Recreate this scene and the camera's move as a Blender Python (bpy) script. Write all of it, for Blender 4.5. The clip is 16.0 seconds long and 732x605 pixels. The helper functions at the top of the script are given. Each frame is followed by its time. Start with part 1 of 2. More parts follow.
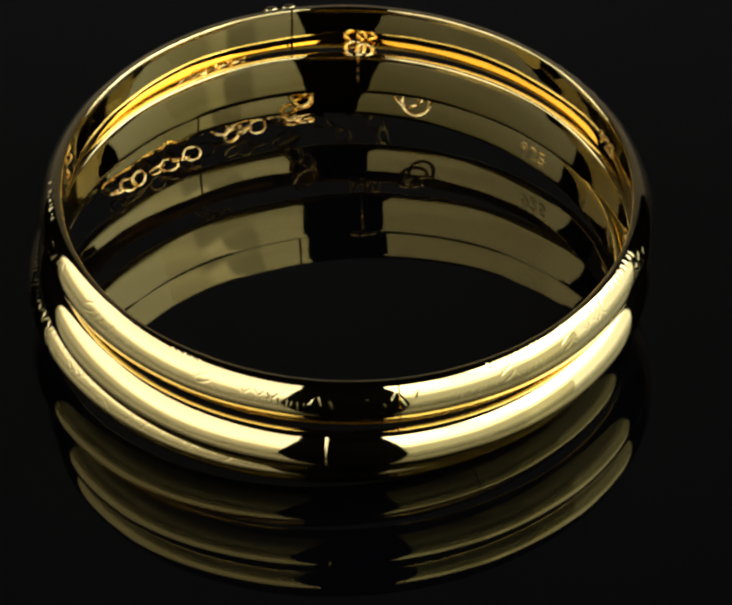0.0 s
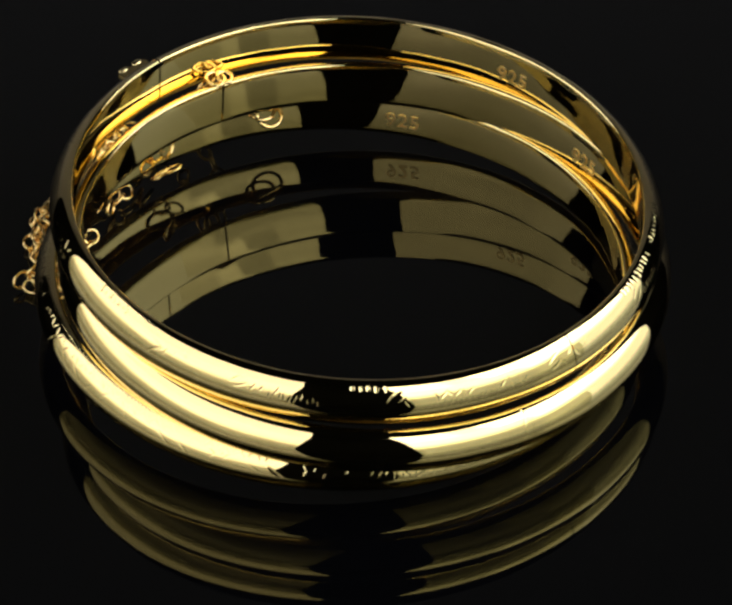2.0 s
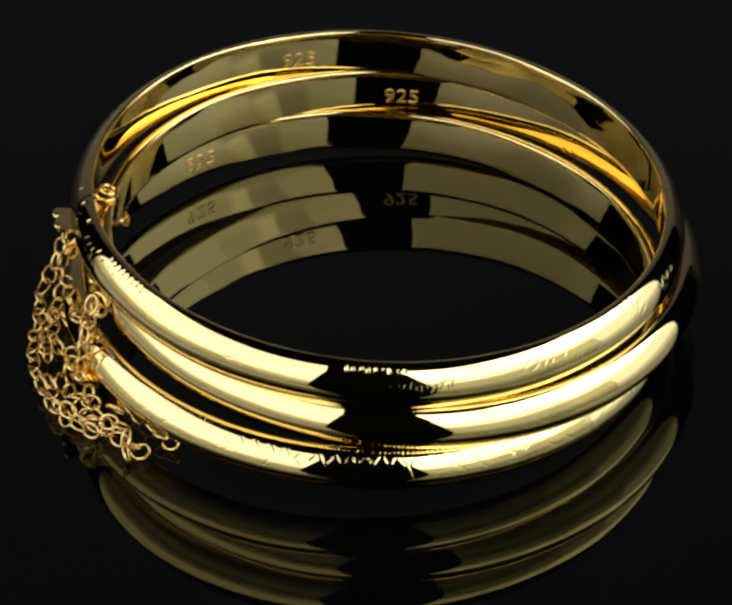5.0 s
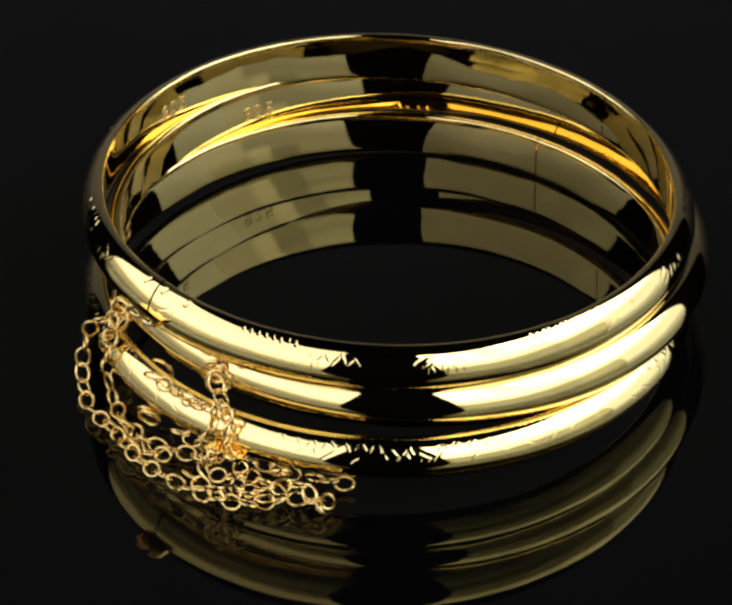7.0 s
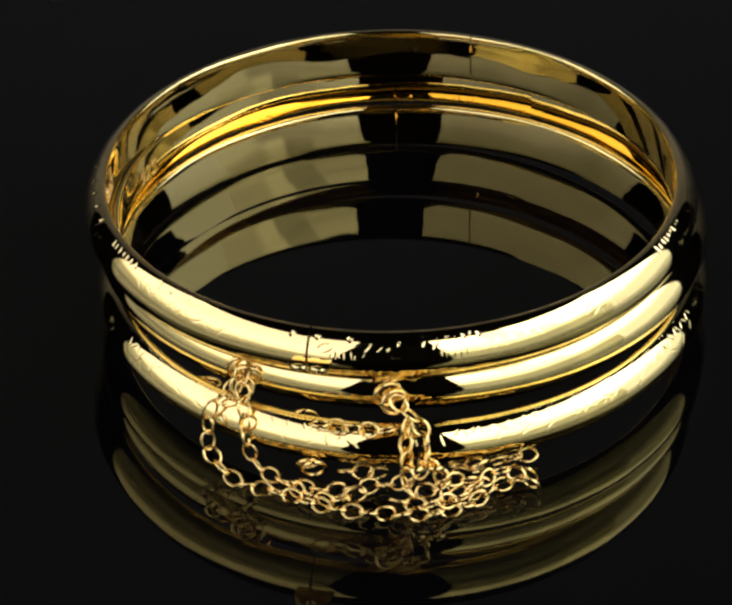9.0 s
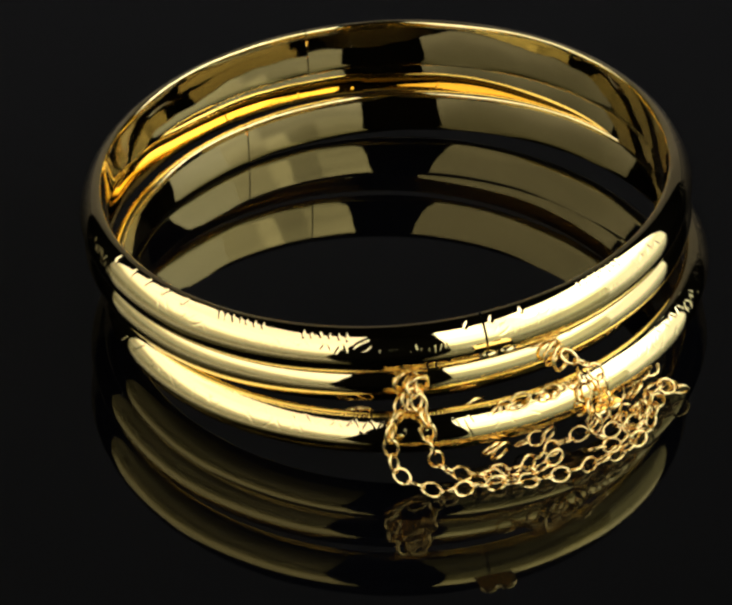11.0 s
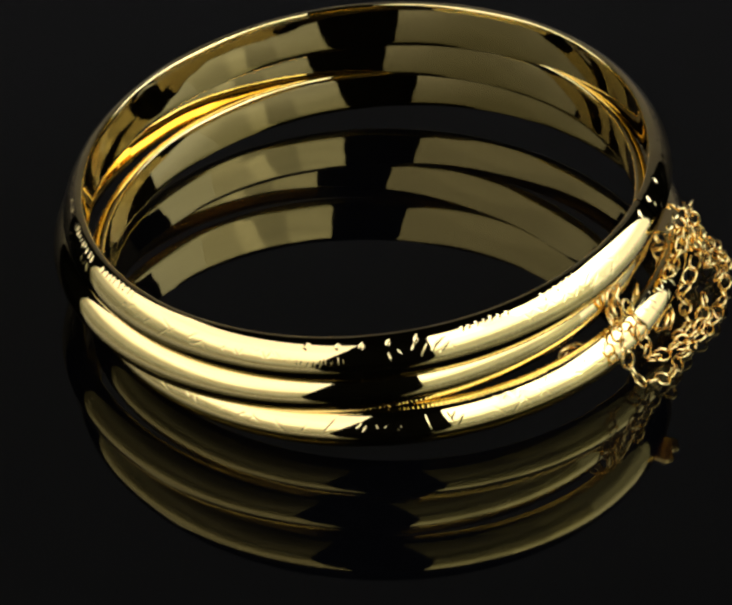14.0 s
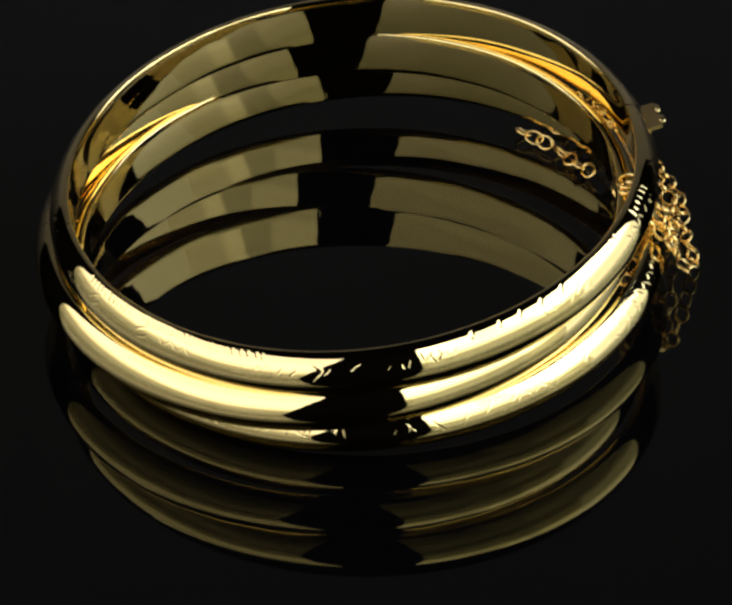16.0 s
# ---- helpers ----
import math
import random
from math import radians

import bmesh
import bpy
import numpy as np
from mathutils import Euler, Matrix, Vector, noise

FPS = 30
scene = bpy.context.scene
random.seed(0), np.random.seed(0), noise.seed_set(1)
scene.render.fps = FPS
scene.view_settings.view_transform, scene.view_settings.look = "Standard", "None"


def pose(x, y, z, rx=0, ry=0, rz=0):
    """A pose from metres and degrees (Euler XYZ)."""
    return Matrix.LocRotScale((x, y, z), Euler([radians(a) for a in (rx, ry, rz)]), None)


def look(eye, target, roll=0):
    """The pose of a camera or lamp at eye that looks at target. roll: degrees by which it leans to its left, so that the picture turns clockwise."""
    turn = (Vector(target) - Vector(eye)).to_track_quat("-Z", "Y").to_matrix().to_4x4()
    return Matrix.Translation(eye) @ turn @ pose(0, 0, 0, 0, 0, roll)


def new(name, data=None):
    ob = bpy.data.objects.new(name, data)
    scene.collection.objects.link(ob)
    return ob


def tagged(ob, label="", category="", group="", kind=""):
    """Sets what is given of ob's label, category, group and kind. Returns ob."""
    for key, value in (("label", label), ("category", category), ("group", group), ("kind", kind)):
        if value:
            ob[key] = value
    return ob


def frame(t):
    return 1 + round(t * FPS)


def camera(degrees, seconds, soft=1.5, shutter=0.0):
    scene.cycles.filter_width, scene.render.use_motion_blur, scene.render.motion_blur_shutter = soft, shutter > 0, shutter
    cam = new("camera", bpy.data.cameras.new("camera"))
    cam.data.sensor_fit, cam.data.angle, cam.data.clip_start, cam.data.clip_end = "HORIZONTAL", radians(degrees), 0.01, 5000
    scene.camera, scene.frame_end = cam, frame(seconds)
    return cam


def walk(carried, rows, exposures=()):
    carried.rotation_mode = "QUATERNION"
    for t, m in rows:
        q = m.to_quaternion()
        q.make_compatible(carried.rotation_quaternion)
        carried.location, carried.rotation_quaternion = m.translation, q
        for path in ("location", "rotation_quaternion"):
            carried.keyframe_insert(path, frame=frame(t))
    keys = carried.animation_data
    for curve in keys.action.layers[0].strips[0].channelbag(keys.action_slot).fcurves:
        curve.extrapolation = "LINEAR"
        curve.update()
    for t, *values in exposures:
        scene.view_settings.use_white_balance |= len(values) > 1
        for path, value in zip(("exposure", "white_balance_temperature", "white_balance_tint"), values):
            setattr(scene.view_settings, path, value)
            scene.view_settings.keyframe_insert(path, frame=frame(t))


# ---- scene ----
MM = 0.001
TURN = 16.994          # degrees a second, counter-clockwise from above

cam = camera(7.927, 16.0, soft=3.1)
CAM_POSE = look((0, -0.434, 0.33146), (-0.000349, 0.0, -0.001018), -1.376)
walk(cam, [(0.0, CAM_POSE), (16.0, CAM_POSE)])

# ---- world: a dark studio, lit by the glowing panels of a light tent ----
world = bpy.data.worlds.new("world")
world.use_nodes = True
world.node_tree.nodes["Background"].inputs[0].default_value = (0.9, 0.95, 1.0, 1)
world.node_tree.nodes["Background"].inputs[1].default_value = 0.004
scene.world = world
scene.view_settings.exposure = 0.0


# ---- materials ----
def material(name, color, rough=0.5, metal=0.0, ior=1.5):
    mat = bpy.data.materials.new(name)
    mat.use_nodes = True
    b = mat.node_tree.nodes["Principled BSDF"]
    b.inputs["Base Color"].default_value = (*color, 1)
    b.inputs["Roughness"].default_value = rough
    b.inputs["Metallic"].default_value = metal
    b.inputs["IOR"].default_value = ior
    return mat, mat.node_tree, b


def noise_node(nt, scale, detail=3.0, coords="Object"):
    tc = nt.nodes.new("ShaderNodeTexCoord")
    n = nt.nodes.new("ShaderNodeTexNoise")
    n.inputs["Scale"].default_value = scale
    n.inputs["Detail"].default_value = detail
    nt.links.new(tc.outputs[coords], n.inputs["Vector"])
    return n


def ranged(nt, source, lo, hi, a=0.3, b=0.7):
    m = nt.nodes.new("ShaderNodeMapRange")
    m.inputs["From Min"].default_value, m.inputs["From Max"].default_value = a, b
    m.inputs["To Min"].default_value, m.inputs["To Max"].default_value = lo, hi
    nt.links.new(source, m.inputs["Value"])
    return m.outputs[0]


def bumped(nt, b, source, strength, distance):
    bump = nt.nodes.new("ShaderNodeBump")
    bump.inputs["Strength"].default_value = strength
    bump.inputs["Distance"].default_value = distance
    nt.links.new(source, bump.inputs["Height"])
    nt.links.new(bump.outputs[0], b.inputs["Normal"])


def gold(name, color, rough_lo, rough_hi, wave):
    mat, nt, b = material(name, color, rough_lo, 1.0)
    smear = noise_node(nt, 140, 4)
    nt.links.new(ranged(nt, smear.outputs[0], rough_lo, rough_hi), b.inputs["Roughness"])
    ripple = noise_node(nt, 330, 2)
    bumped(nt, b, ripple.outputs[0], wave, 0.00025)
    return mat


GOLD = gold("polished_pale_gold", (0.94, 0.725, 0.275), 0.015, 0.045, 0.03)
GOLD_CHAIN = gold("chain_gold", (0.97, 0.69, 0.245), 0.03, 0.09, 0.08)
GOLD_STAMP = gold("stamped_gold", (1.0, 0.72, 0.28), 0.25, 0.40, 0.2)

ACRYLIC, nt, b = material("black_acrylic_olive_gloss", (0.0012, 0.0012, 0.0013), 0.02, 0.0, 1.40)
# yellow gloss tint paints the mirrored light olive; the acrylic itself is plain black
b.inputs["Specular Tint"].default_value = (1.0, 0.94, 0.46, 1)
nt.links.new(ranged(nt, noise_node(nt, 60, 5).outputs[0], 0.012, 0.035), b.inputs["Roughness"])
CLOTH, nt, b = material("black_studio_cloth", (0.006, 0.006, 0.007), 0.95)
bumped(nt, b, noise_node(nt, 900, 3).outputs[0], 0.3, 0.0005)
BACK_CLOTH, nt, b = material("grey_backdrop_paper", (0.41, 0.385, 0.40), 0.95)
bumped(nt, b, noise_node(nt, 200, 3).outputs[0], 0.2, 0.0005)


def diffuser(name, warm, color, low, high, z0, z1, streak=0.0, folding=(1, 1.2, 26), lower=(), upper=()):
    """Cloth that glows by itself, with no lamps behind it: weaker and warmer near the table, brighter above, with faint
    folds;
    lower, upper: bearings in degrees and how strongly the cloth itself glows there."""
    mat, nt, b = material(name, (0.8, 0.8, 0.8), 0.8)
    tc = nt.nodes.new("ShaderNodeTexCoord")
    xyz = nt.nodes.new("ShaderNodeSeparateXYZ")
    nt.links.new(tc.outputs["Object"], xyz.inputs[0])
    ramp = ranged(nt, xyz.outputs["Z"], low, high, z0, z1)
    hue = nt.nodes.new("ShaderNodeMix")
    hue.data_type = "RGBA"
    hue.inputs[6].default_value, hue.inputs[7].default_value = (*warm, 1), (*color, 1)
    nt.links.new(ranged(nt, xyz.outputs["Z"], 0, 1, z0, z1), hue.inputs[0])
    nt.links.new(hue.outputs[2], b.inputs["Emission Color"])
    folds = nt.nodes.new("ShaderNodeTexNoise")
    folds.inputs["Scale"].default_value = 1.0
    stretch = nt.nodes.new("ShaderNodeMapping")
    stretch.inputs["Scale"].default_value = folding
    nt.links.new(tc.outputs["Object"], stretch.inputs["Vector"])
    nt.links.new(stretch.outputs[0], folds.inputs["Vector"])
    mul = nt.nodes.new("ShaderNodeMath")
    mul.operation = "MULTIPLY"
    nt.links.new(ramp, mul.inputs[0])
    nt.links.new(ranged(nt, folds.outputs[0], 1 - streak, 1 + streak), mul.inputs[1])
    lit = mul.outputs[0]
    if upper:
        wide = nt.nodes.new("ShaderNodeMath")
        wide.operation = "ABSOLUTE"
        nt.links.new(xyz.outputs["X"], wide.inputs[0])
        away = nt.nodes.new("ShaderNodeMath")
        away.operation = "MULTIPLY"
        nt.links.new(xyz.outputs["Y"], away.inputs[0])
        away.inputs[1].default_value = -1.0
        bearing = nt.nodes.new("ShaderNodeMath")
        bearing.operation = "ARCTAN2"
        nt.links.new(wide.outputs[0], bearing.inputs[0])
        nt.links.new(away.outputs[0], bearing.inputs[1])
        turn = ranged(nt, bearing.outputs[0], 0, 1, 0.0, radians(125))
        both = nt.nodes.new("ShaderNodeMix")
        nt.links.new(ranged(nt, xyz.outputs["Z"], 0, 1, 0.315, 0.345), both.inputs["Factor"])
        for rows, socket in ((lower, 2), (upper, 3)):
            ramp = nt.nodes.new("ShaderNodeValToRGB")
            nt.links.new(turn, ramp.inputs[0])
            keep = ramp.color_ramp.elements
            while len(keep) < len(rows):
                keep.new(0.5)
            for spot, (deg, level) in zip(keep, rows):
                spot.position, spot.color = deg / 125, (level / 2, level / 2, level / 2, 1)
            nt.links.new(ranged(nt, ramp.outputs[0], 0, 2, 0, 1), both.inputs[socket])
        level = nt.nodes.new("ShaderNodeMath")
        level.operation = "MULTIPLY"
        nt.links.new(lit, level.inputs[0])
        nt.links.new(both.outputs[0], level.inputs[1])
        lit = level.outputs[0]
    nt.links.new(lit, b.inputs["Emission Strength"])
    return mat


# glow and tint put into the cloth itself, shaped to suit the gold's reflections
DIFFUSE_LEFT = diffuser("glowing_diffuser_cloth", (1.0, 0.96, 0.62), (0.98, 1.01, 1.26), 0.13, 1.38, 0.075, 0.17, 0.14, (1.5, 1.5, 15),
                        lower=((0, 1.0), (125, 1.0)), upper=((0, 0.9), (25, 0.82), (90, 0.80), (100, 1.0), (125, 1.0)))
DIFFUSE_RIGHT = diffuser("glowing_diffuser_cloth_near", (0.92, 1.0, 0.74), (0.95, 1.02, 1.25), 0.20, 2.3, 0.13, 0.25, 0.20,
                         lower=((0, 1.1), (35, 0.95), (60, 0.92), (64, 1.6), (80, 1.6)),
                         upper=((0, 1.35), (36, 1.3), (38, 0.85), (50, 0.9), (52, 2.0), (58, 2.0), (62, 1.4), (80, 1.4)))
DIFFUSE_HOT = diffuser("glowing_diffuser_core", (0.91, 1.02, 1.2), (0.93, 1.03, 1.4), 0.9, 3.8, 0.16, 0.30, 0.1)


# ---- building helpers ----
def finish(name, bm, mat, smooth=True):
    me = bpy.data.meshes.new(name)
    bm.to_mesh(me)
    bm.free()
    me.materials.append(mat)
    if smooth:
        me.polygons.foreach_set("use_smooth", [True] * len(me.polygons))
    return new(name, me)


def part(name, bm, mat, parent, label="", smooth=True):
    ob = finish(name, bm, mat, smooth)
    ob.parent = parent
    return tagged(ob, label) if label else ob


def box(bm, x, y, z, sx, sy, sz, m=Matrix.Identity(4), bevel=0.0):
    made = bmesh.ops.create_cube(bm, size=1, matrix=m @ Matrix.Translation((x, y, z)) @ Matrix.Diagonal((sx, sy, sz, 1)))
    if bevel:
        edges = {e for v in made["verts"] for e in v.link_edges}
        bmesh.ops.bevel(bm, geom=list(edges), offset=bevel, segments=2, profile=0.5, affect="EDGES")


def tube(bm, points, radius, sides=8, closed=False):
    """A round wire along points."""
    pts = [Vector(p) for p in points]
    n = len(pts)
    rings = []
    up = None
    for i, p in enumerate(pts):
        a = pts[(i - 1) % n] if closed or i else p
        c = pts[(i + 1) % n] if closed or i < n - 1 else p
        d = (c - a).normalized()
        if up is None:
            up = d.orthogonal().normalized()
        up = (up - d * up.dot(d)).normalized()
        w = d.cross(up)
        rings.append([bm.verts.new(p + radius * (up * math.cos(k * math.tau / sides) + w * math.sin(k * math.tau / sides))) for k in range(sides)])
    for i in range(n if closed else n - 1):
        r, s = rings[i], rings[(i + 1) % n]
        best = 0
        if closed and i == n - 1:
            best = min(range(sides), key=lambda k: (s[k].co - r[0].co).length)
        for k in range(sides):
            bm.faces.new((r[k], r[(k + 1) % sides], s[(k + 1 + best) % sides], s[(k + best) % sides]))
    if not closed:
        bm.faces.new(rings[0][::-1])
        bm.faces.new(rings[-1])


def tilted(x, y, z, nx, ny, spin=0.0):
    """Pose of a band whose axis leans: millimetres, and the axis's slopes."""
    turn = Vector((0, 0, 1)).rotation_difference(Vector((nx, ny, 1))).to_matrix().to_4x4()
    return Matrix.Translation((x * MM, y * MM, z * MM)) @ turn @ pose(0, 0, 0, 0, 0, spin)


# ---- the studio ----
PLATE = tilted(0, 0, -0.3575, -0.0035, -0.0223)
bm = bmesh.new()
box(bm, 0, 0, -0.027, 3.0, 3.0, 0.02)
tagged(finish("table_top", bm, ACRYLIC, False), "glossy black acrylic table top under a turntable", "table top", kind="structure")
for nm, x, y, sx, sy in (("wall_north", 0, 1.55, 3.2, 0.05), ("wall_south", 0, -1.55, 3.2, 0.05), ("wall_east", 1.6, 0, 0.05, 3.05), ("wall_west", -1.6, 0, 0.05, 3.05)):
    bm = bmesh.new()
    box(bm, x, y, 0.75, sx, sy, 2.5)
    tagged(finish(nm, bm, CLOTH, False), "dark studio wall", "wall", kind="structure")
bm = bmesh.new()
box(bm, 0, 0.80, 0.8, 1.5, 0.01, 1.6)
tagged(finish("backdrop", bm, BACK_CLOTH, False), "grey paper backdrop in shade behind the table top", "backdrop", kind="structure")
bm = bmesh.new()
box(bm, 0, 0, 2.03, 3.3, 3.2, 0.05)
tagged(finish("ceiling", bm, CLOTH, False), "black studio ceiling", "ceiling", kind="structure")
bm = bmesh.new()
box(bm, 0, 0, -0.53, 3.3, 3.2, 0.05)
tagged(finish("floor", bm, CLOTH, False), "black studio floor below the table", "floor", kind="structure")


def turntable():
    """A thin round plate with a rounded rim, on a hub; it stands slightly askew on its spindle."""
    root = new("turntable")
    root.matrix_world = PLATE
    tagged(root, "round glossy mirror-like black acrylic turntable under the bangles", "turntable")
    bm = bmesh.new()
    outline = [(0.4185, 0.0), (0.4197, -0.0004), (0.42, -0.0012), (0.42, -0.0028), (0.4197, -0.0036), (0.4185, -0.004)]
    rings = [[bm.verts.new((r * math.cos(k * math.tau / 160), r * math.sin(k * math.tau / 160), z)) for k in range(160)] for r, z in outline]
    for low, high in zip(rings[1:], rings):
        for k in range(160):
            bm.faces.new((low[k], low[(k + 1) % 160], high[(k + 1) % 160], high[k]))
    bm.faces.new(rings[0])
    bm.faces.new(rings[-1][::-1])
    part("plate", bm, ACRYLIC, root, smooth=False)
    bm = bmesh.new()
    bmesh.ops.create_cone(bm, cap_ends=True, segments=48, radius1=0.03, radius2=0.028, depth=0.0118, matrix=Matrix.Translation((0, 0, -0.0103)))
    part("hub", bm, CLOTH, root, smooth=False)
    return root


def tent_panel(root, side, az0, az1, low, mat, radius=0.62, top=54, label=""):
    """Curved cloth between two bearings from the camera's line; its first edge slants from low to az0."""
    bm = bmesh.new()
    na, ne = 28, 20
    grid = []
    for layer in (radius, radius + 0.004):
        rows = []
        for j in range(ne + 1):
            e = -1.6 + (top + 1.6) * j / ne
            first = az0 + (low - az0) * min(1.0, max(0.0, 1 - e / 40))
            row = []
            for i in range(na + 1):
                a = radians(first + (az1 - first) * i / na)
                ce = math.cos(radians(e))
                row.append(bm.verts.new((side * layer * ce * math.sin(a), -layer * ce * math.cos(a), 0.0012 + layer * math.sin(radians(e)))))
            rows.append(row)
        grid.append(rows)
    for rows in grid:
        for j in range(ne):
            for i in range(na):
                bm.faces.new((rows[j][i], rows[j][i + 1], rows[j + 1][i + 1], rows[j + 1][i]))
    a, c = grid
    rim = [(0, i) for i in range(na)] + [(j, na) for j in range(ne)] + [(ne, i) for i in range(na, 0, -1)] + [(j, 0) for j in range(ne, 0, -1)]
    for (j, i), (l, k) in zip(rim, rim[1:] + rim[:1]):
        bm.faces.new((a[j][i], a[l][k], c[l][k], c[j][i]))
    bmesh.ops.recalc_face_normals(bm, faces=bm.faces[:])
    return part("panel", bm, mat, root, label)


turntable_plate = turntable()
tent = new("light_tent")
tagged(tent, "white fabric photo light tent with an open back and front slit", "light tent")
# the panels give off the light themselves; no lamps stand outside the tent
tent_panel(tent, -1, 15.0, 114, 22.0, DIFFUSE_LEFT, label="white cloth panel with a glow of its own, weak near the table")
tent_panel(tent, 1, 16.0, 80, 19.5, DIFFUSE_RIGHT, top=52, label="white cloth panel with an uneven glow of its own, dim near the table")
tent_panel(tent, 1, 80.0, 113, 80.0, DIFFUSE_HOT, top=52, label="white cloth panel with a strong glow of its own")

# ---- the bangles ----
R_IN, THICK = 29.0, 2.3     # millimetres


def profile(dome, width):
    """The peaked D-shaped section, from the inside bottom round: radial offset, height, slope of the normal, and the
    place on the dome from 1 at its upper edge to -1 at its lower one (2 on the inner wall)."""
    h = width / 2
    out = [(-0.09 * (1 - (z / h) ** 2), z, 0.0, 2.0) for z in np.linspace(-h + 0.22, h - 0.22, 9)]
    out += [(0.05, h - 0.09, 0.0, 2.0), (0.16, h - 0.015, 0.0, 2.0), (0.28, h, 0.0, 2.0)]
    place = np.linspace(1, -1, 4 * dome + 1)
    slopes = [radians((64 * abs(s) ** 0.5 + 22 * abs(s) ** 6) * (1 if s > 0 else -1)) for s in place]
    run, drop = [0.0], [0.0]
    for e in slopes[:-1]:
        run.append(run[-1] + math.sin(e))
        drop.append(drop[-1] + math.cos(e))
    for k in range(1, dome):
        out.append((0.30 + (THICK - 0.30) * run[4 * k] / max(run), h - width * drop[4 * k] / drop[-1], slopes[4 * k], place[4 * k]))
    out += [(0.28, -h, 0.0, 2.0), (0.16, -h + 0.015, 0.0, 2.0), (0.05, -h + 0.09, 0.0, 2.0)]
    return np.array(out)


def within(x, a, c, soft=0.03):
    return np.clip((x - a) / soft, 0, 1) * np.clip((c - x) / soft, 0, 1)


def cut(d, half):
    """A V-shaped cut of that half width round d = 0."""
    return np.clip(1 - np.abs(d) / half, 0, 1)


# One stroke of the graver: bearing in degrees, place on the dome, length and half width in millimetres,
# lean in degrees from the band's own direction, depth in millimetres, bend, and 1 where it is scooped out at its lower end
def nicks(phi, count, rng, step=1.5, s=0.76):
    """A comb of short cuts along the upper edge."""
    return [(phi + (q - count / 2) * step + rng.uniform(-0.2, 0.2), s + rng.uniform(-0.03, 0.03), rng.uniform(0.6, 1.3), rng.uniform(0.12, 0.22),
             rng.uniform(96, 112), rng.uniform(0.06, 0.13), 0.0, 1.0) for q in range(count)]


def feather(phi, count, rng, step=1.1, s=0.24):
    """Fine close strokes low on the dome."""
    return [(phi + (q - count / 2) * step + rng.uniform(-0.25, 0.25), s + rng.uniform(-0.05, 0.05), rng.uniform(0.35, 0.9), rng.uniform(0.07, 0.11),
             rng.uniform(60, 105), rng.uniform(0.025, 0.04), 0.0) for q in range(count)]


def zigzag(phi, count, rng, step=1.45, s=0.40, long=1.15):
    """Broad strokes that lean to and fro."""
    out = []
    for q in range(count):
        if rng.random() < 0.9:
            out.append((phi + (q - count / 2) * step + rng.uniform(-0.15, 0.15), s + rng.uniform(-0.04, 0.04), long * rng.uniform(0.75, 1.15), rng.uniform(0.11, 0.16),
                        (48 if q % 2 else 128) + rng.uniform(-9, 9), rng.uniform(0.045, 0.07), 0.0))
    return out


def slashes(phi, count, rng, step=2.1, s=0.42):
    """Separate slanted cuts."""
    return [(phi + (q - count / 2) * step + rng.uniform(-0.5, 0.5), s + rng.uniform(-0.10, 0.10), rng.uniform(0.5, 1.3), rng.uniform(0.12, 0.17),
             rng.choice((38, 55, 118)) + rng.uniform(-10, 10), rng.uniform(0.045, 0.07), 0.0) for q in range(count)]


def leaf(phi, rng, s=0.38):
    """A pointed leaf of two bowed cuts with a mid-rib."""
    return [(phi, s + 0.07, 1.9, 0.17, 32 + rng.uniform(-6, 6), 0.07, 0.16), (phi + 0.5, s - 0.05, 1.8, 0.16, 24 + rng.uniform(-6, 6), 0.06, -0.18),
            (phi + 2.4, s - 0.12, 0.8, 0.10, 130, 0.04, 0.0)]


def arrow(phi, rng, s=0.38):
    """Two long cuts that meet in a point."""
    return [(phi, s + 0.12, 1.5, 0.14, 150, 0.06, 0.0), (phi - 0.2, s - 0.13, 1.7, 0.15, 42, 0.06, 0.0), (phi + 1.6, s - 0.02, 1.2, 0.12, 40, 0.045, 0.0)]


def spikes(phi, count, rng, step=5.2):
    """Lone cuts that break the upper edge."""
    return [(phi + q * step + rng.uniform(-0.6, 0.6), 0.74, rng.uniform(1.0, 1.5), rng.uniform(0.2, 0.3), rng.uniform(45, 65), 0.14, 0.1, 1.0) for q in range(count)]


def stem(phi, s=0.76):
    return [(phi, s, 2.6, 0.09, 6, 0.035, 0.35)]


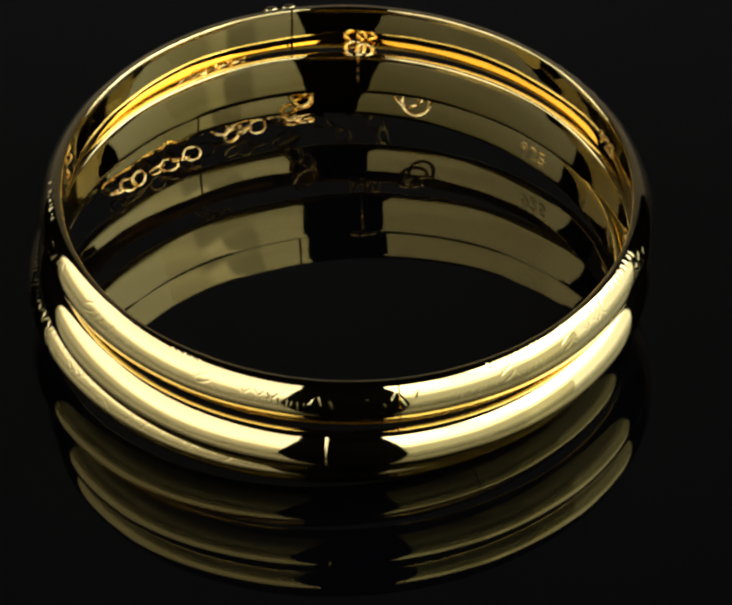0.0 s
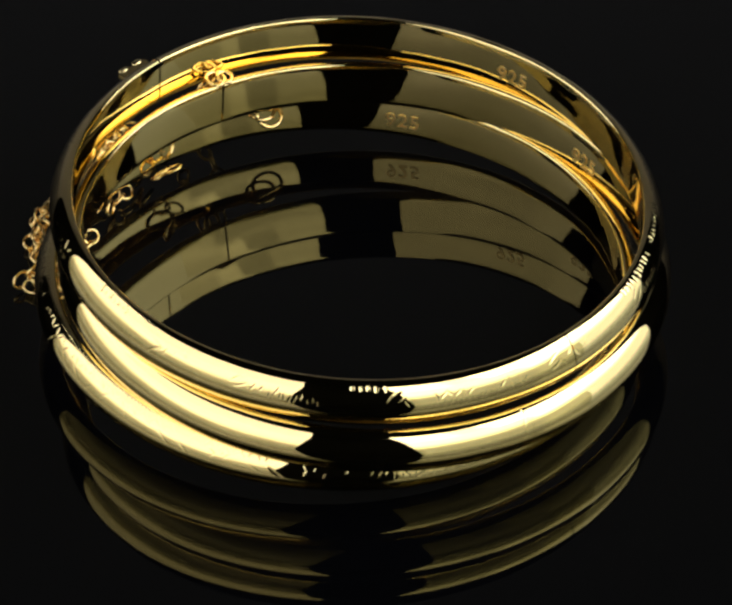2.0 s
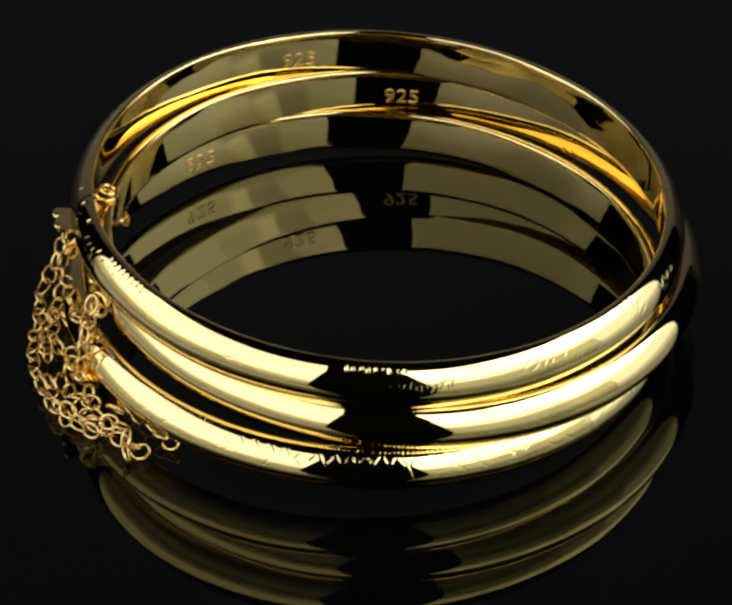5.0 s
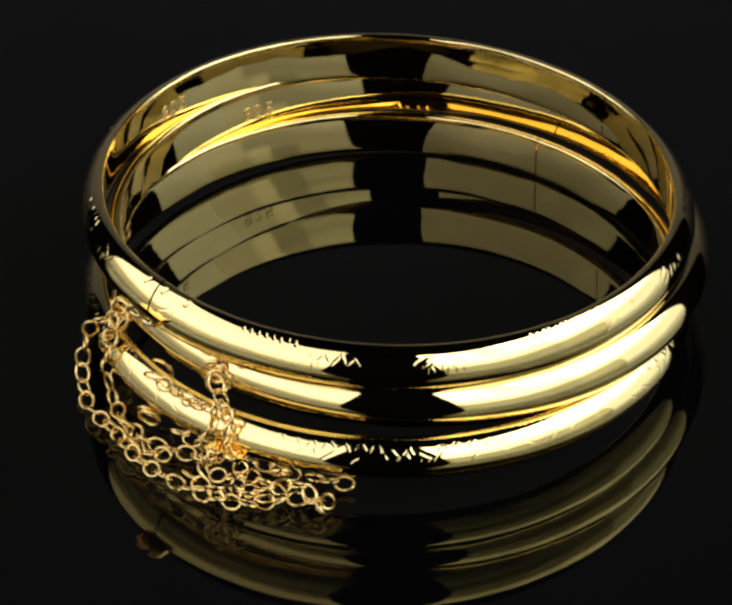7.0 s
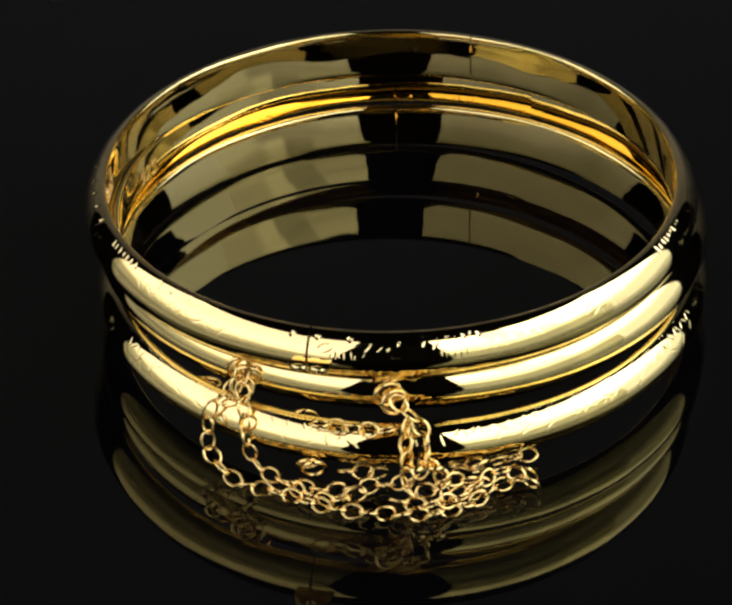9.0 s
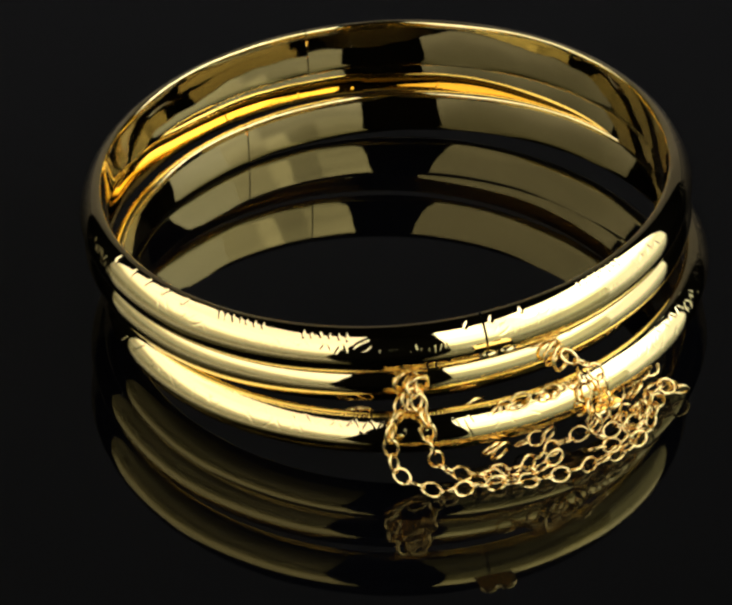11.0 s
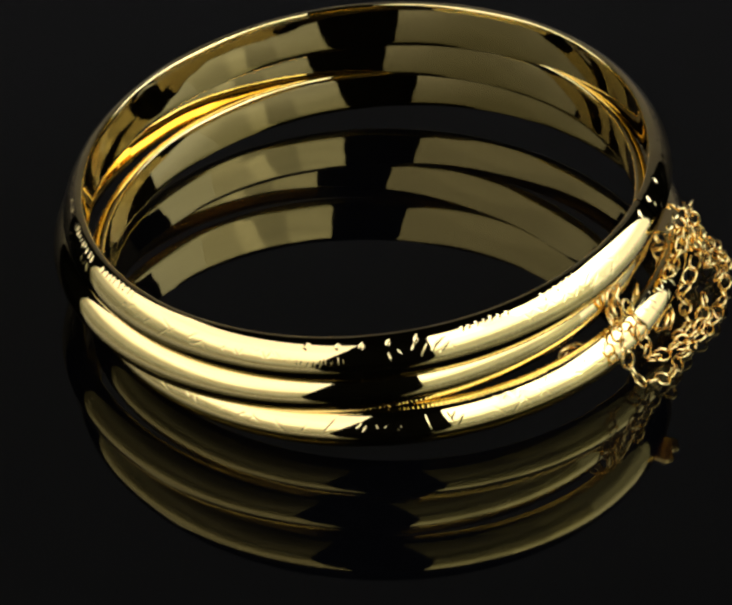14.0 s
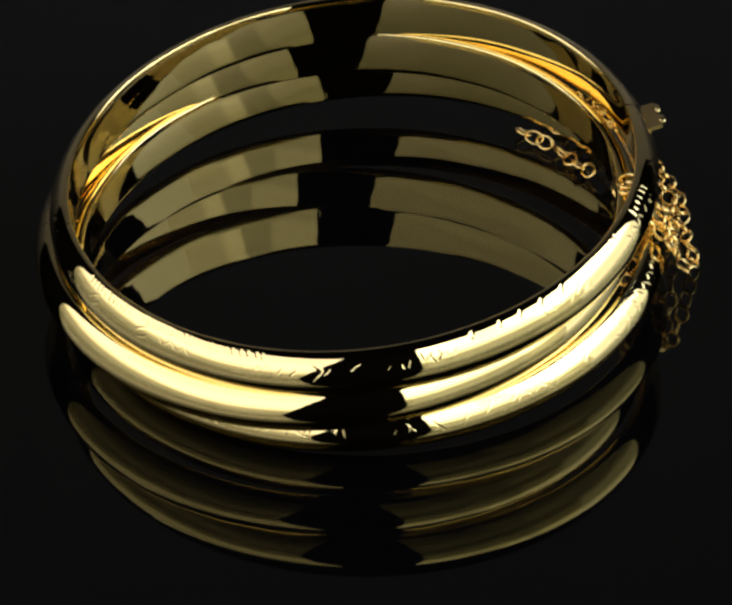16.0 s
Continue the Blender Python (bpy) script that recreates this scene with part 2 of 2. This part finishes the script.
def leaf_cuts():
    """The strokes of the leaf pattern, motif after motif."""
    rng = random.Random(11)
    out = nicks(55, 7, rng) + feather(61, 9, rng) + zigzag(66, 5, rng) + nicks(72, 6, rng, 1.6, 0.70) + zigzag(73, 5, rng, 1.4, 0.33, 0.8) + leaf(78, rng) + arrow(84, rng)
    out += nicks(-176, 9, rng, 1.35) + stem(-168) + arrow(-165, rng) + slashes(-160, 4, rng) + feather(-168, 12, rng) + leaf(-147, rng) + slashes(-141, 3, rng) + feather(-136, 14, rng, 1.0, 0.26)
    out += zigzag(-105, 8, rng, 1.3, 0.40, 1.0) + feather(-103, 10, rng) + slashes(-94, 4, rng, 1.6, 0.36) + leaf(-86, rng) + slashes(-79, 3, rng) + nicks(-122, 5, rng) + leaf(-118, rng)
    out += nicks(-56, 11, rng, 1.3) + feather(-51, 12, rng) + nicks(-40, 10, rng, 1.3) + leaf(-60, rng) + leaf(-46, rng) + zigzag(-37, 5, rng) + feather(-66, 8, rng)
    out += zigzag(-219, 7, rng, 1.4, 0.42, 1.1) + feather(-228, 12, rng) + leaf(-204, rng) + feather(-199, 9, rng, 1.0, 0.26) + slashes(-196, 3, rng) + nicks(-232, 8, rng)
    out += slashes(10, 6, rng, 1.8) + zigzag(15, 4, rng) + spikes(21, 5, rng) + feather(24, 16, rng) + arrow(-9, rng) + slashes(-16, 4, rng) + nicks(-24, 8, rng) + feather(-20, 10, rng) + leaf(-2, rng)
    out += slashes(-241, 7, rng, 2.0, 0.50) + spikes(-262, 3, rng) + leaf(-256, rng) + feather(-248, 12, rng) + slashes(40, 4, rng) + leaf(45, rng) + feather(88, 12, rng)
    return out


def zigzag_cuts():
    """The strokes of the zigzag pattern: a line of teeth with a beaded edge above, slanting cuts below."""
    rng = random.Random(12)
    out = []
    for q in range(58):
        if 9 < q < 24 and rng.random() < 0.7:
            continue
        out += zigzag(54 + 3.0 * q, 2, rng, 1.5, 0.55 + 0.05 * math.sin(q * 0.9), 1.0)
    phi = 0.0
    while phi < 360:
        out.append((phi, 0.83 + rng.uniform(-0.015, 0.015), rng.uniform(0.3, 0.5), 0.12, rng.uniform(80, 100), rng.uniform(0.02, 0.045), 0.0))
        phi += rng.uniform(0.75, 1.05)
    phi = 0.0
    while phi < 360:
        if rng.random() < 0.75:
            out.append((phi, rng.uniform(0.18, 0.40), rng.uniform(0.9, 2.2), rng.uniform(0.11, 0.18), rng.choice((146, 152, 112, 40)) + rng.uniform(-8, 8), rng.uniform(0.035, 0.06), rng.uniform(-0.1, 0.15)))
        if rng.random() < 0.35:
            out += slashes(phi + 2, 2, rng, 1.7, 0.30)
        phi += rng.uniform(3.0, 6.0)
    for a in (-118, -75, -30):
        out += slashes(a, 4, rng, 2.8, 0.40) + feather(a + 9, 9, rng, 1.2, 0.15)
    return out


def hinge_cuts(phi, v):
    """The stepped joint line of the middle bangle's hinge, from its upper edge down."""
    a = np.mod(phi + 92.4 + 180, 360) - 180
    d = cut(a + 1.7 - 1.0 * (v - 0.35) ** 2, 0.22) * within(v, -0.24, 0.98)
    d = np.maximum(d, cut(v + 0.22, 0.06) * within(a, -1.5, 3.0))
    d = np.maximum(d, cut(a - 3.0, 0.24) * within(v, -0.52, -0.2))
    return 0.04 * np.maximum(d, cut(v + 0.5, 0.06) * within(a, -0.8, 3.1))


def band(a0, a1, width, strokes=(), joint=None, per_degree=8, dome=44):
    """Part of a bangle between two angles in degrees, with the graver's strokes cut into it."""
    prof = profile(dome, width)
    n = max(8, int((a1 - a0) * per_degree))
    m = len(prof)
    line = np.linspace(a0, a1, n + 1)
    phi = np.repeat(line[:, None], m, 1)
    dr, z, slope, place = (np.repeat(prof[None, :, q], n + 1, 0) for q in range(4))
    outside = place < 1.5
    deep = np.zeros_like(phi)
    if joint:
        deep = np.where(outside, joint(phi, z / (width / 2)), 0.0)
    high = 0.66 * width
    for bearing, s, long, half, lean, depth, bend, *scoop in strokes:
        half, depth = 0.70 * half, 0.64 * depth
        for turn in (-720, -360, 0, 360):
            at = bearing + turn
            reach = math.degrees((long / 2 + half) / 31.0) + 0.1
            lo, hi = np.searchsorted(line, (at - reach, at + reach))
            if hi <= lo:
                continue
            x = np.radians(phi[lo:hi] - at) * 31.0
            y = (place[lo:hi] - s) * high
            ca, sa = math.cos(radians(lean)), math.sin(radians(lean))
            along, across = x * ca + y * sa, -x * sa + y * ca
            across = across - bend * (1 - (2 * along / long) ** 2)
            taper = np.clip((long / 2 - np.abs(along)) / (0.3 * long), 0, 1)
            groove = depth * taper ** 0.5 * cut(across, half * (0.4 + 0.6 * taper)) * outside[lo:hi]
            if scoop:
                ramp = np.clip(0.5 - along / long, 0, 1) * np.clip((0.5 + along / long) / 0.15, 0, 1)
                groove = depth * ramp * np.minimum(1, 2.2 * cut(across, 1.4 * half)) * outside[lo:hi]
            deep[lo:hi] = np.maximum(deep[lo:hi], groove)
    dr = dr - deep * np.cos(slope)
    z = z - deep * np.sin(slope)
    # very slight unevenness of hand-worked metal
    dr = dr + 0.012 * np.sin(np.radians(phi * 11 + 70 * z)) * outside
    dr = dr + 0.14 * np.sin(np.radians(phi * 9 + 40)) * np.sin(np.radians(phi * 2.5)) * z / width * (dr < 0.0)
    dr = dr + (0.0022 * np.sin(np.radians(phi * 31 + 60 * z)) + 0.0014 * np.sin(np.radians(phi * 47 - 90 * z))) * (dr < -0.002)
    r, a = (R_IN + dr) * MM, np.radians(phi)
    verts = np.stack([r * np.cos(a), r * np.sin(a), z * MM], -1).reshape(-1, 3)
    i, k = np.meshgrid(np.arange(n), np.arange(m), indexing="ij")
    nxt = (k + 1) % m
    quads = np.stack([i * m + nxt, (i + 1) * m + nxt, (i + 1) * m + k, i * m + k], -1).reshape(-1, 4)
    # end caps on corners of their own, so that the joint stays crisp
    ends = (n + 1) * m
    verts = np.concatenate([verts, verts[:m], verts[-m:]])
    faces = quads.tolist() + [list(range(ends + m - 1, ends - 1, -1)), [ends + m + q for q in range(m)]]
    me = bpy.data.meshes.new("half_band")
    me.from_pydata(verts.tolist(), [], faces)
    me.materials.append(GOLD)
    me.polygons.foreach_set("use_smooth", [True] * (len(faces) - 2) + [False, False])
    return me


def link_mesh(long=2.3, wide=1.75, wire=0.155):
    bm = bmesh.new()
    pts = []
    for k in range(20):
        a = k * math.tau / 20
        pts.append((math.cos(a) * (long / 2 - wire) * MM, math.sin(a) * (wide / 2 - wire) * MM, 0))
    tube(bm, pts, wire * MM, 7, True)
    me = bpy.data.meshes.new("link")
    bm.to_mesh(me)
    bm.free()
    me.materials.append(GOLD_CHAIN)
    me.polygons.foreach_set("use_smooth", [True] * len(me.polygons))
    return me


LINK = link_mesh()


def smooth_path(points, step):
    """Even steps along a soft curve through the points."""
    pts = [Vector(p) for p in points]
    fine = []
    for i in range(len(pts) - 1):
        p0, p1, p2, p3 = pts[max(i - 1, 0)], pts[i], pts[i + 1], pts[min(i + 2, len(pts) - 1)]
        for k in range(24):
            t = k / 24
            fine.append(0.5 * (2 * p1 + (p2 - p0) * t + (2 * p0 - 5 * p1 + 4 * p2 - p3) * t * t + (3 * p1 - p0 - 3 * p2 + p3) * t ** 3))
    fine.append(pts[-1])
    out, run = [], 0.0
    for p, q in zip(fine, fine[1:]):
        d = (q - p).length
        while run <= d:
            out.append((p.lerp(q, run / d), (q - p).normalized()))
            run += step
        run -= d
    return out


def chain(root, inverse, points, rng, pitch=1.62, roll0=0.0):
    """Links along points (millimetres, in the table's space), as parts of a safety chain."""
    holder = new("safety_chain")
    holder.parent = root
    tagged(holder, "fine gold cable chain of round links")
    for i, (p, d) in enumerate(smooth_path(points, pitch)):
        x = d
        y = Vector((0, 0, 1)).cross(x)
        y = y.normalized() if y.length > 0.05 else Vector((1, 0, 0))
        z = x.cross(y).normalized()
        y = z.cross(x)
        m = Matrix((x, y, z)).transposed().to_4x4()
        lie = roll0 + (47 if i % 2 else -43) + rng.uniform(-26, 26) * (1 if len(points) > 3 else 3)
        m = Matrix.Translation(p * MM) @ m @ pose(0, 0, 0, lie, rng.uniform(-10, 10), rng.uniform(-16, 16))
        ob = new("link", LINK)
        ob.parent = holder
        ob.matrix_basis = inverse @ Matrix.Translation((0, 0, -0.35 * MM)) @ m
    return holder


def put(mesh, name, parent, m=None, label=""):
    ob = new(name, mesh)
    ob.parent = parent
    if m is not None:
        ob.matrix_basis = m
    return tagged(ob, label) if label else ob


def on_band(angle, r, z):
    """Pose on a band: x outwards, y along it, z up."""
    a = radians(angle)
    return Matrix.Translation((r * math.cos(a) * MM, r * math.sin(a) * MM, z * MM)) @ pose(0, 0, 0, 0, 0, angle)


def jump_ring(root, m, radius, wire=0.21):
    bm = bmesh.new()
    tube(bm, [(0, radius * MM * math.cos(k * math.tau / 24), radius * MM * math.sin(k * math.tau / 24)) for k in range(24)], wire * MM, 8, True)
    bmesh.ops.transform(bm, matrix=m, verts=bm.verts[:])
    part("jump_ring", bm, GOLD_CHAIN, root, "small round gold jump ring")


def clasp_tab(root, angle, z):
    """A scalloped thumb tab that stands out of the band at its catch, beads along its edge."""
    bm = bmesh.new()
    outline = [(-1.4, -1.9), (0.2, -1.9)]
    for lobe in range(2):
        y0 = -1.9 + 1.9 * lobe
        outline += [(0.2 + 0.4 * math.sin(math.pi * k / 8) ** 0.6, y0 + 1.9 * k / 8) for k in range(1, 8)] + [(0.3, y0 + 1.9)]
    outline += [(-1.4, 1.9)]
    low = [bm.verts.new((x * MM, y * MM, -0.26 * MM)) for x, y in outline]
    high = [bm.verts.new((x * MM, y * MM, 0.2 * MM)) for x, y in outline]
    bm.faces.new(low[::-1])
    bm.faces.new(high)
    for q in range(len(low)):
        w = (q + 1) % len(low)
        bm.faces.new((low[q], low[w], high[w], high[q]))
    m = on_band(angle, R_IN + THICK + 1.0, z + 0.4) @ pose(0, 0, 0, 0, -5, 0)
    bmesh.ops.transform(bm, matrix=m, verts=bm.verts[:])
    tab = part("clasp_tab", bm, GOLD_CHAIN, root, "scalloped gold thumb tab of the clasp", False)
    for y in (-1.0, 1.0):
        bm = bmesh.new()
        bmesh.ops.create_icosphere(bm, subdivisions=3, radius=0.32 * MM, matrix=m @ Matrix.Translation((0.45 * MM, y * 0.95 * MM, 0.1 * MM)) @ Matrix.Diagonal((1.2, 2.2, 0.9, 1)))
        part("bead", bm, GOLD, tab, "small oval bright gold bead")


def hinge_pin(root, angle, width):
    bm = bmesh.new()
    bmesh.ops.create_cone(bm, cap_ends=True, segments=14, radius1=0.3 * MM, radius2=0.3 * MM, depth=0.5 * width * MM, matrix=on_band(angle, R_IN + THICK - 1.3, 0))
    part("hinge_pin", bm, GOLD, root)


def stamp(root, angle, text="925"):
    """The fineness mark, raised on the inner wall."""
    curve = bpy.data.curves.new("mark", "FONT")
    curve.body, curve.size, curve.align_x, curve.align_y = text, 2.35, "CENTER", "CENTER"
    curve.extrude, curve.bevel_depth, curve.space_character = 0.05, 0.03, 1.1
    made = bpy.data.objects.new("mark", curve)
    me = bpy.data.meshes.new_from_object(made)
    bpy.data.objects.remove(made)
    for v in me.vertices:
        a = radians(angle) - v.co.x / R_IN
        r = R_IN - 0.08 - v.co.z
        v.co = (r * math.cos(a) * MM, r * math.sin(a) * MM, (v.co.y - 0.45) * MM)
    me.materials.clear()
    me.materials.append(GOLD_STAMP)
    put(me, "hallmark", root, None, "raised 925 fineness mark")


def bangle(name_label, base, width, clasp, hinge, mark, strokes, chains, seed, tab=None, loops=(), joint=None):
    rng = random.Random(seed)
    root = new("bangle")
    root.matrix_world = base
    tagged(root, name_label, "bangle", "stacked bangles")
    gap, fold = 0.24, (0.015 if joint else 0.15)
    detail, dome = (10, 76) if strokes else (8, 44)
    put(band(hinge + fold, clasp - gap, width, strokes, joint, detail, dome), "half_band", root)
    put(band(clasp + gap, hinge + 360 - fold, width, strokes, joint, detail, dome), "half_band", root)
    hinge_pin(root, hinge, width)
    stamp(root, mark)
    if tab is not None:
        clasp_tab(root, clasp + 1.0, tab)
    for angle, r, z, lean, size in loops:
        jump_ring(root, on_band(angle, r, z) @ pose(0, 0, 0, 0, lean, 25), size)
    inverse = base.inverted()
    for pts in chains:
        chain(root, inverse, pts, rng, 1.62 if len(pts) > 3 else 1.5)
    return root


# centre, height of the mid-plane and lean of each bangle
N1 = (0.0307, -0.0745)
TOP = tilted(-1.99 - 2.75 * N1[0], -1.49 - 2.75 * N1[1], 15.05 - 2.75, *N1)
MIDDLE = tilted(-2.45, -3.0, 7.55, 0.0275, -0.0735)
BOTTOM = tilted(-3.77, -0.22, 3.36, 0.0239, -0.0523)

# chain runs, in millimetres from the table's axis
RUN_OUTER = [(0.6, 28.8, 8.6), (1.91, 30.75, 7.5), (1.98, 31.81, 5.0), (1.15, 32.6, 2.6), (-2.54, 33.81, 1.2), (-6.74, 33.44, 1.2), (-12.86, 33.37, 1.2), (-17.32, 32.08, 1.2), (-21.46, 30.16, 1.2), (-24.16, 27.33, 1.2), (-26.1, 22.85, 1.2), (-27.4, 21.2, 1.2)]
RUNS_INSIDE = [[(-6.4, 27.2, 3.2), (-8.8, 27.9, 2.4)], [(-11.6, 28.3, 1.8), (-15.2, 26.7, 1.5)], [(-18.6, 24.2, 1.4), (-20.4, 22.8, 1.3), (-22.4, 21.5, 1.2)], [(-24.2, 20.0, 1.3), (-26.4, 17.8, 1.2)]]
RUN_DROP = [(-0.48, 28.9, 10.6), (-1.52, 30.6, 8.0), (-2.07, 31.3, 4.5), (-3.53, 31.6, 2.0), (-8.25, 32.35, 1.2), (-11.45, 32.58, 1.3), (-14.2, 31.6, 2.2)]
RUN_BACK = [(-6.98, 31.88, 1.3), (-10.86, 31.4, 1.4), (-14.7, 28.82, 1.4), (-17.04, 28.2, 2.0), (-19.15, 28.0, 3.6), (-19.9, 27.2, 6.2), (-18.9, 26.9, 9.0), (-15.46, 26.3, 11.2)]
RUN_PILE = [(-20.4, 26.8, 4.4), (-21.2, 26.6, 2.8), (-22.19, 27.45, 1.6), (-24.2, 25.4, 2.2), (-25.97, 22.5, 2.6), (-28.6, 22.0, 1.5), (-27.8, 20.4, 1.3)]
RUN_HEAP = [(-17.4, 26.9, 8.2), (-18.4, 28.8, 5.0), (-19.2, 29.6, 2.6), (-21.2, 27.9, 2.9), (-22.6, 25.9, 2.8), (-24.6, 24.4, 1.4), (-22.6, 28.6, 2.0), (-20.4, 30.4, 2.2), (-17.0, 31.2, 2.3)]
RUN_LEDGE = [(-9.6, 29.9, 8.3), (-12.7, 29.2, 8.2), (-14.8, 28.5, 8.2), (-17.2, 27.4, 8.3)]
RUN_GAP = [(-17.3, 23.2, 11.7), (-15.0, 24.4, 11.9), (-12.7, 25.4, 12.1)]

top_bangle = bangle("polished gold bangle with bright-cut leaf engraving, leaning on the stack", TOP, 5.5, 100.9, -81.0, 20.9, leaf_cuts(),
                    [RUN_PILE, RUN_GAP], 1, tab=-0.3)
middle_bangle = bangle("plain polished gold bangle in the middle of the stack", MIDDLE, 5.2, 86.5, -92.4, 2.6, (),
                       [RUN_DROP, RUN_BACK, RUN_HEAP], 2, joint=hinge_cuts, loops=[(85.6, R_IN + 2.4, 0.6, 0, 1.25), (87.4, R_IN + 2.7, 0.2, 12, 1.25), (86.5, R_IN + 3.0, -1.0, -20, 1.1), (113.4, R_IN + 2.5, 0.4, 5, 1.3), (114.6, R_IN + 2.8, -0.3, -10, 1.2), (85.2, R_IN + 0.9, 2.75, 78, 0.8), (87.2, R_IN + 1.0, 2.8, 82, 1.0)])
bottom_bangle = bangle("polished gold bangle with zigzag engraving at the bottom of the stack", BOTTOM, 4.8, 119.0, -62.7, 42.0, zigzag_cuts(),
                       [RUN_OUTER, RUN_LEDGE, *RUNS_INSIDE], 3, tab=-1.2, loops=[(71.0, R_IN - 0.75, 1.0, 42, 1.5), (72.7, R_IN - 0.5, 1.5, 74, 1.45), (96, R_IN - 0.9, 0.9, 10, 1.3), (98.2, R_IN + 1.4, -2.6, 35, 1.1), (99.6, R_IN + 1.9, -2.7, 20, 1.1), (130, R_IN + 1.8, -2.4, 40, 1.1)])


# ---- what moves: the stack turns with the table under it ----
def motions():
    for thing, base in ((turntable_plate, PLATE), (top_bangle, TOP), (middle_bangle, MIDDLE), (bottom_bangle, BOTTOM)):
        walk(thing, [(k * 0.5, pose(0, 0, 0, 0, 0, TURN * k * 0.5) @ base) for k in range(33)])


motions()
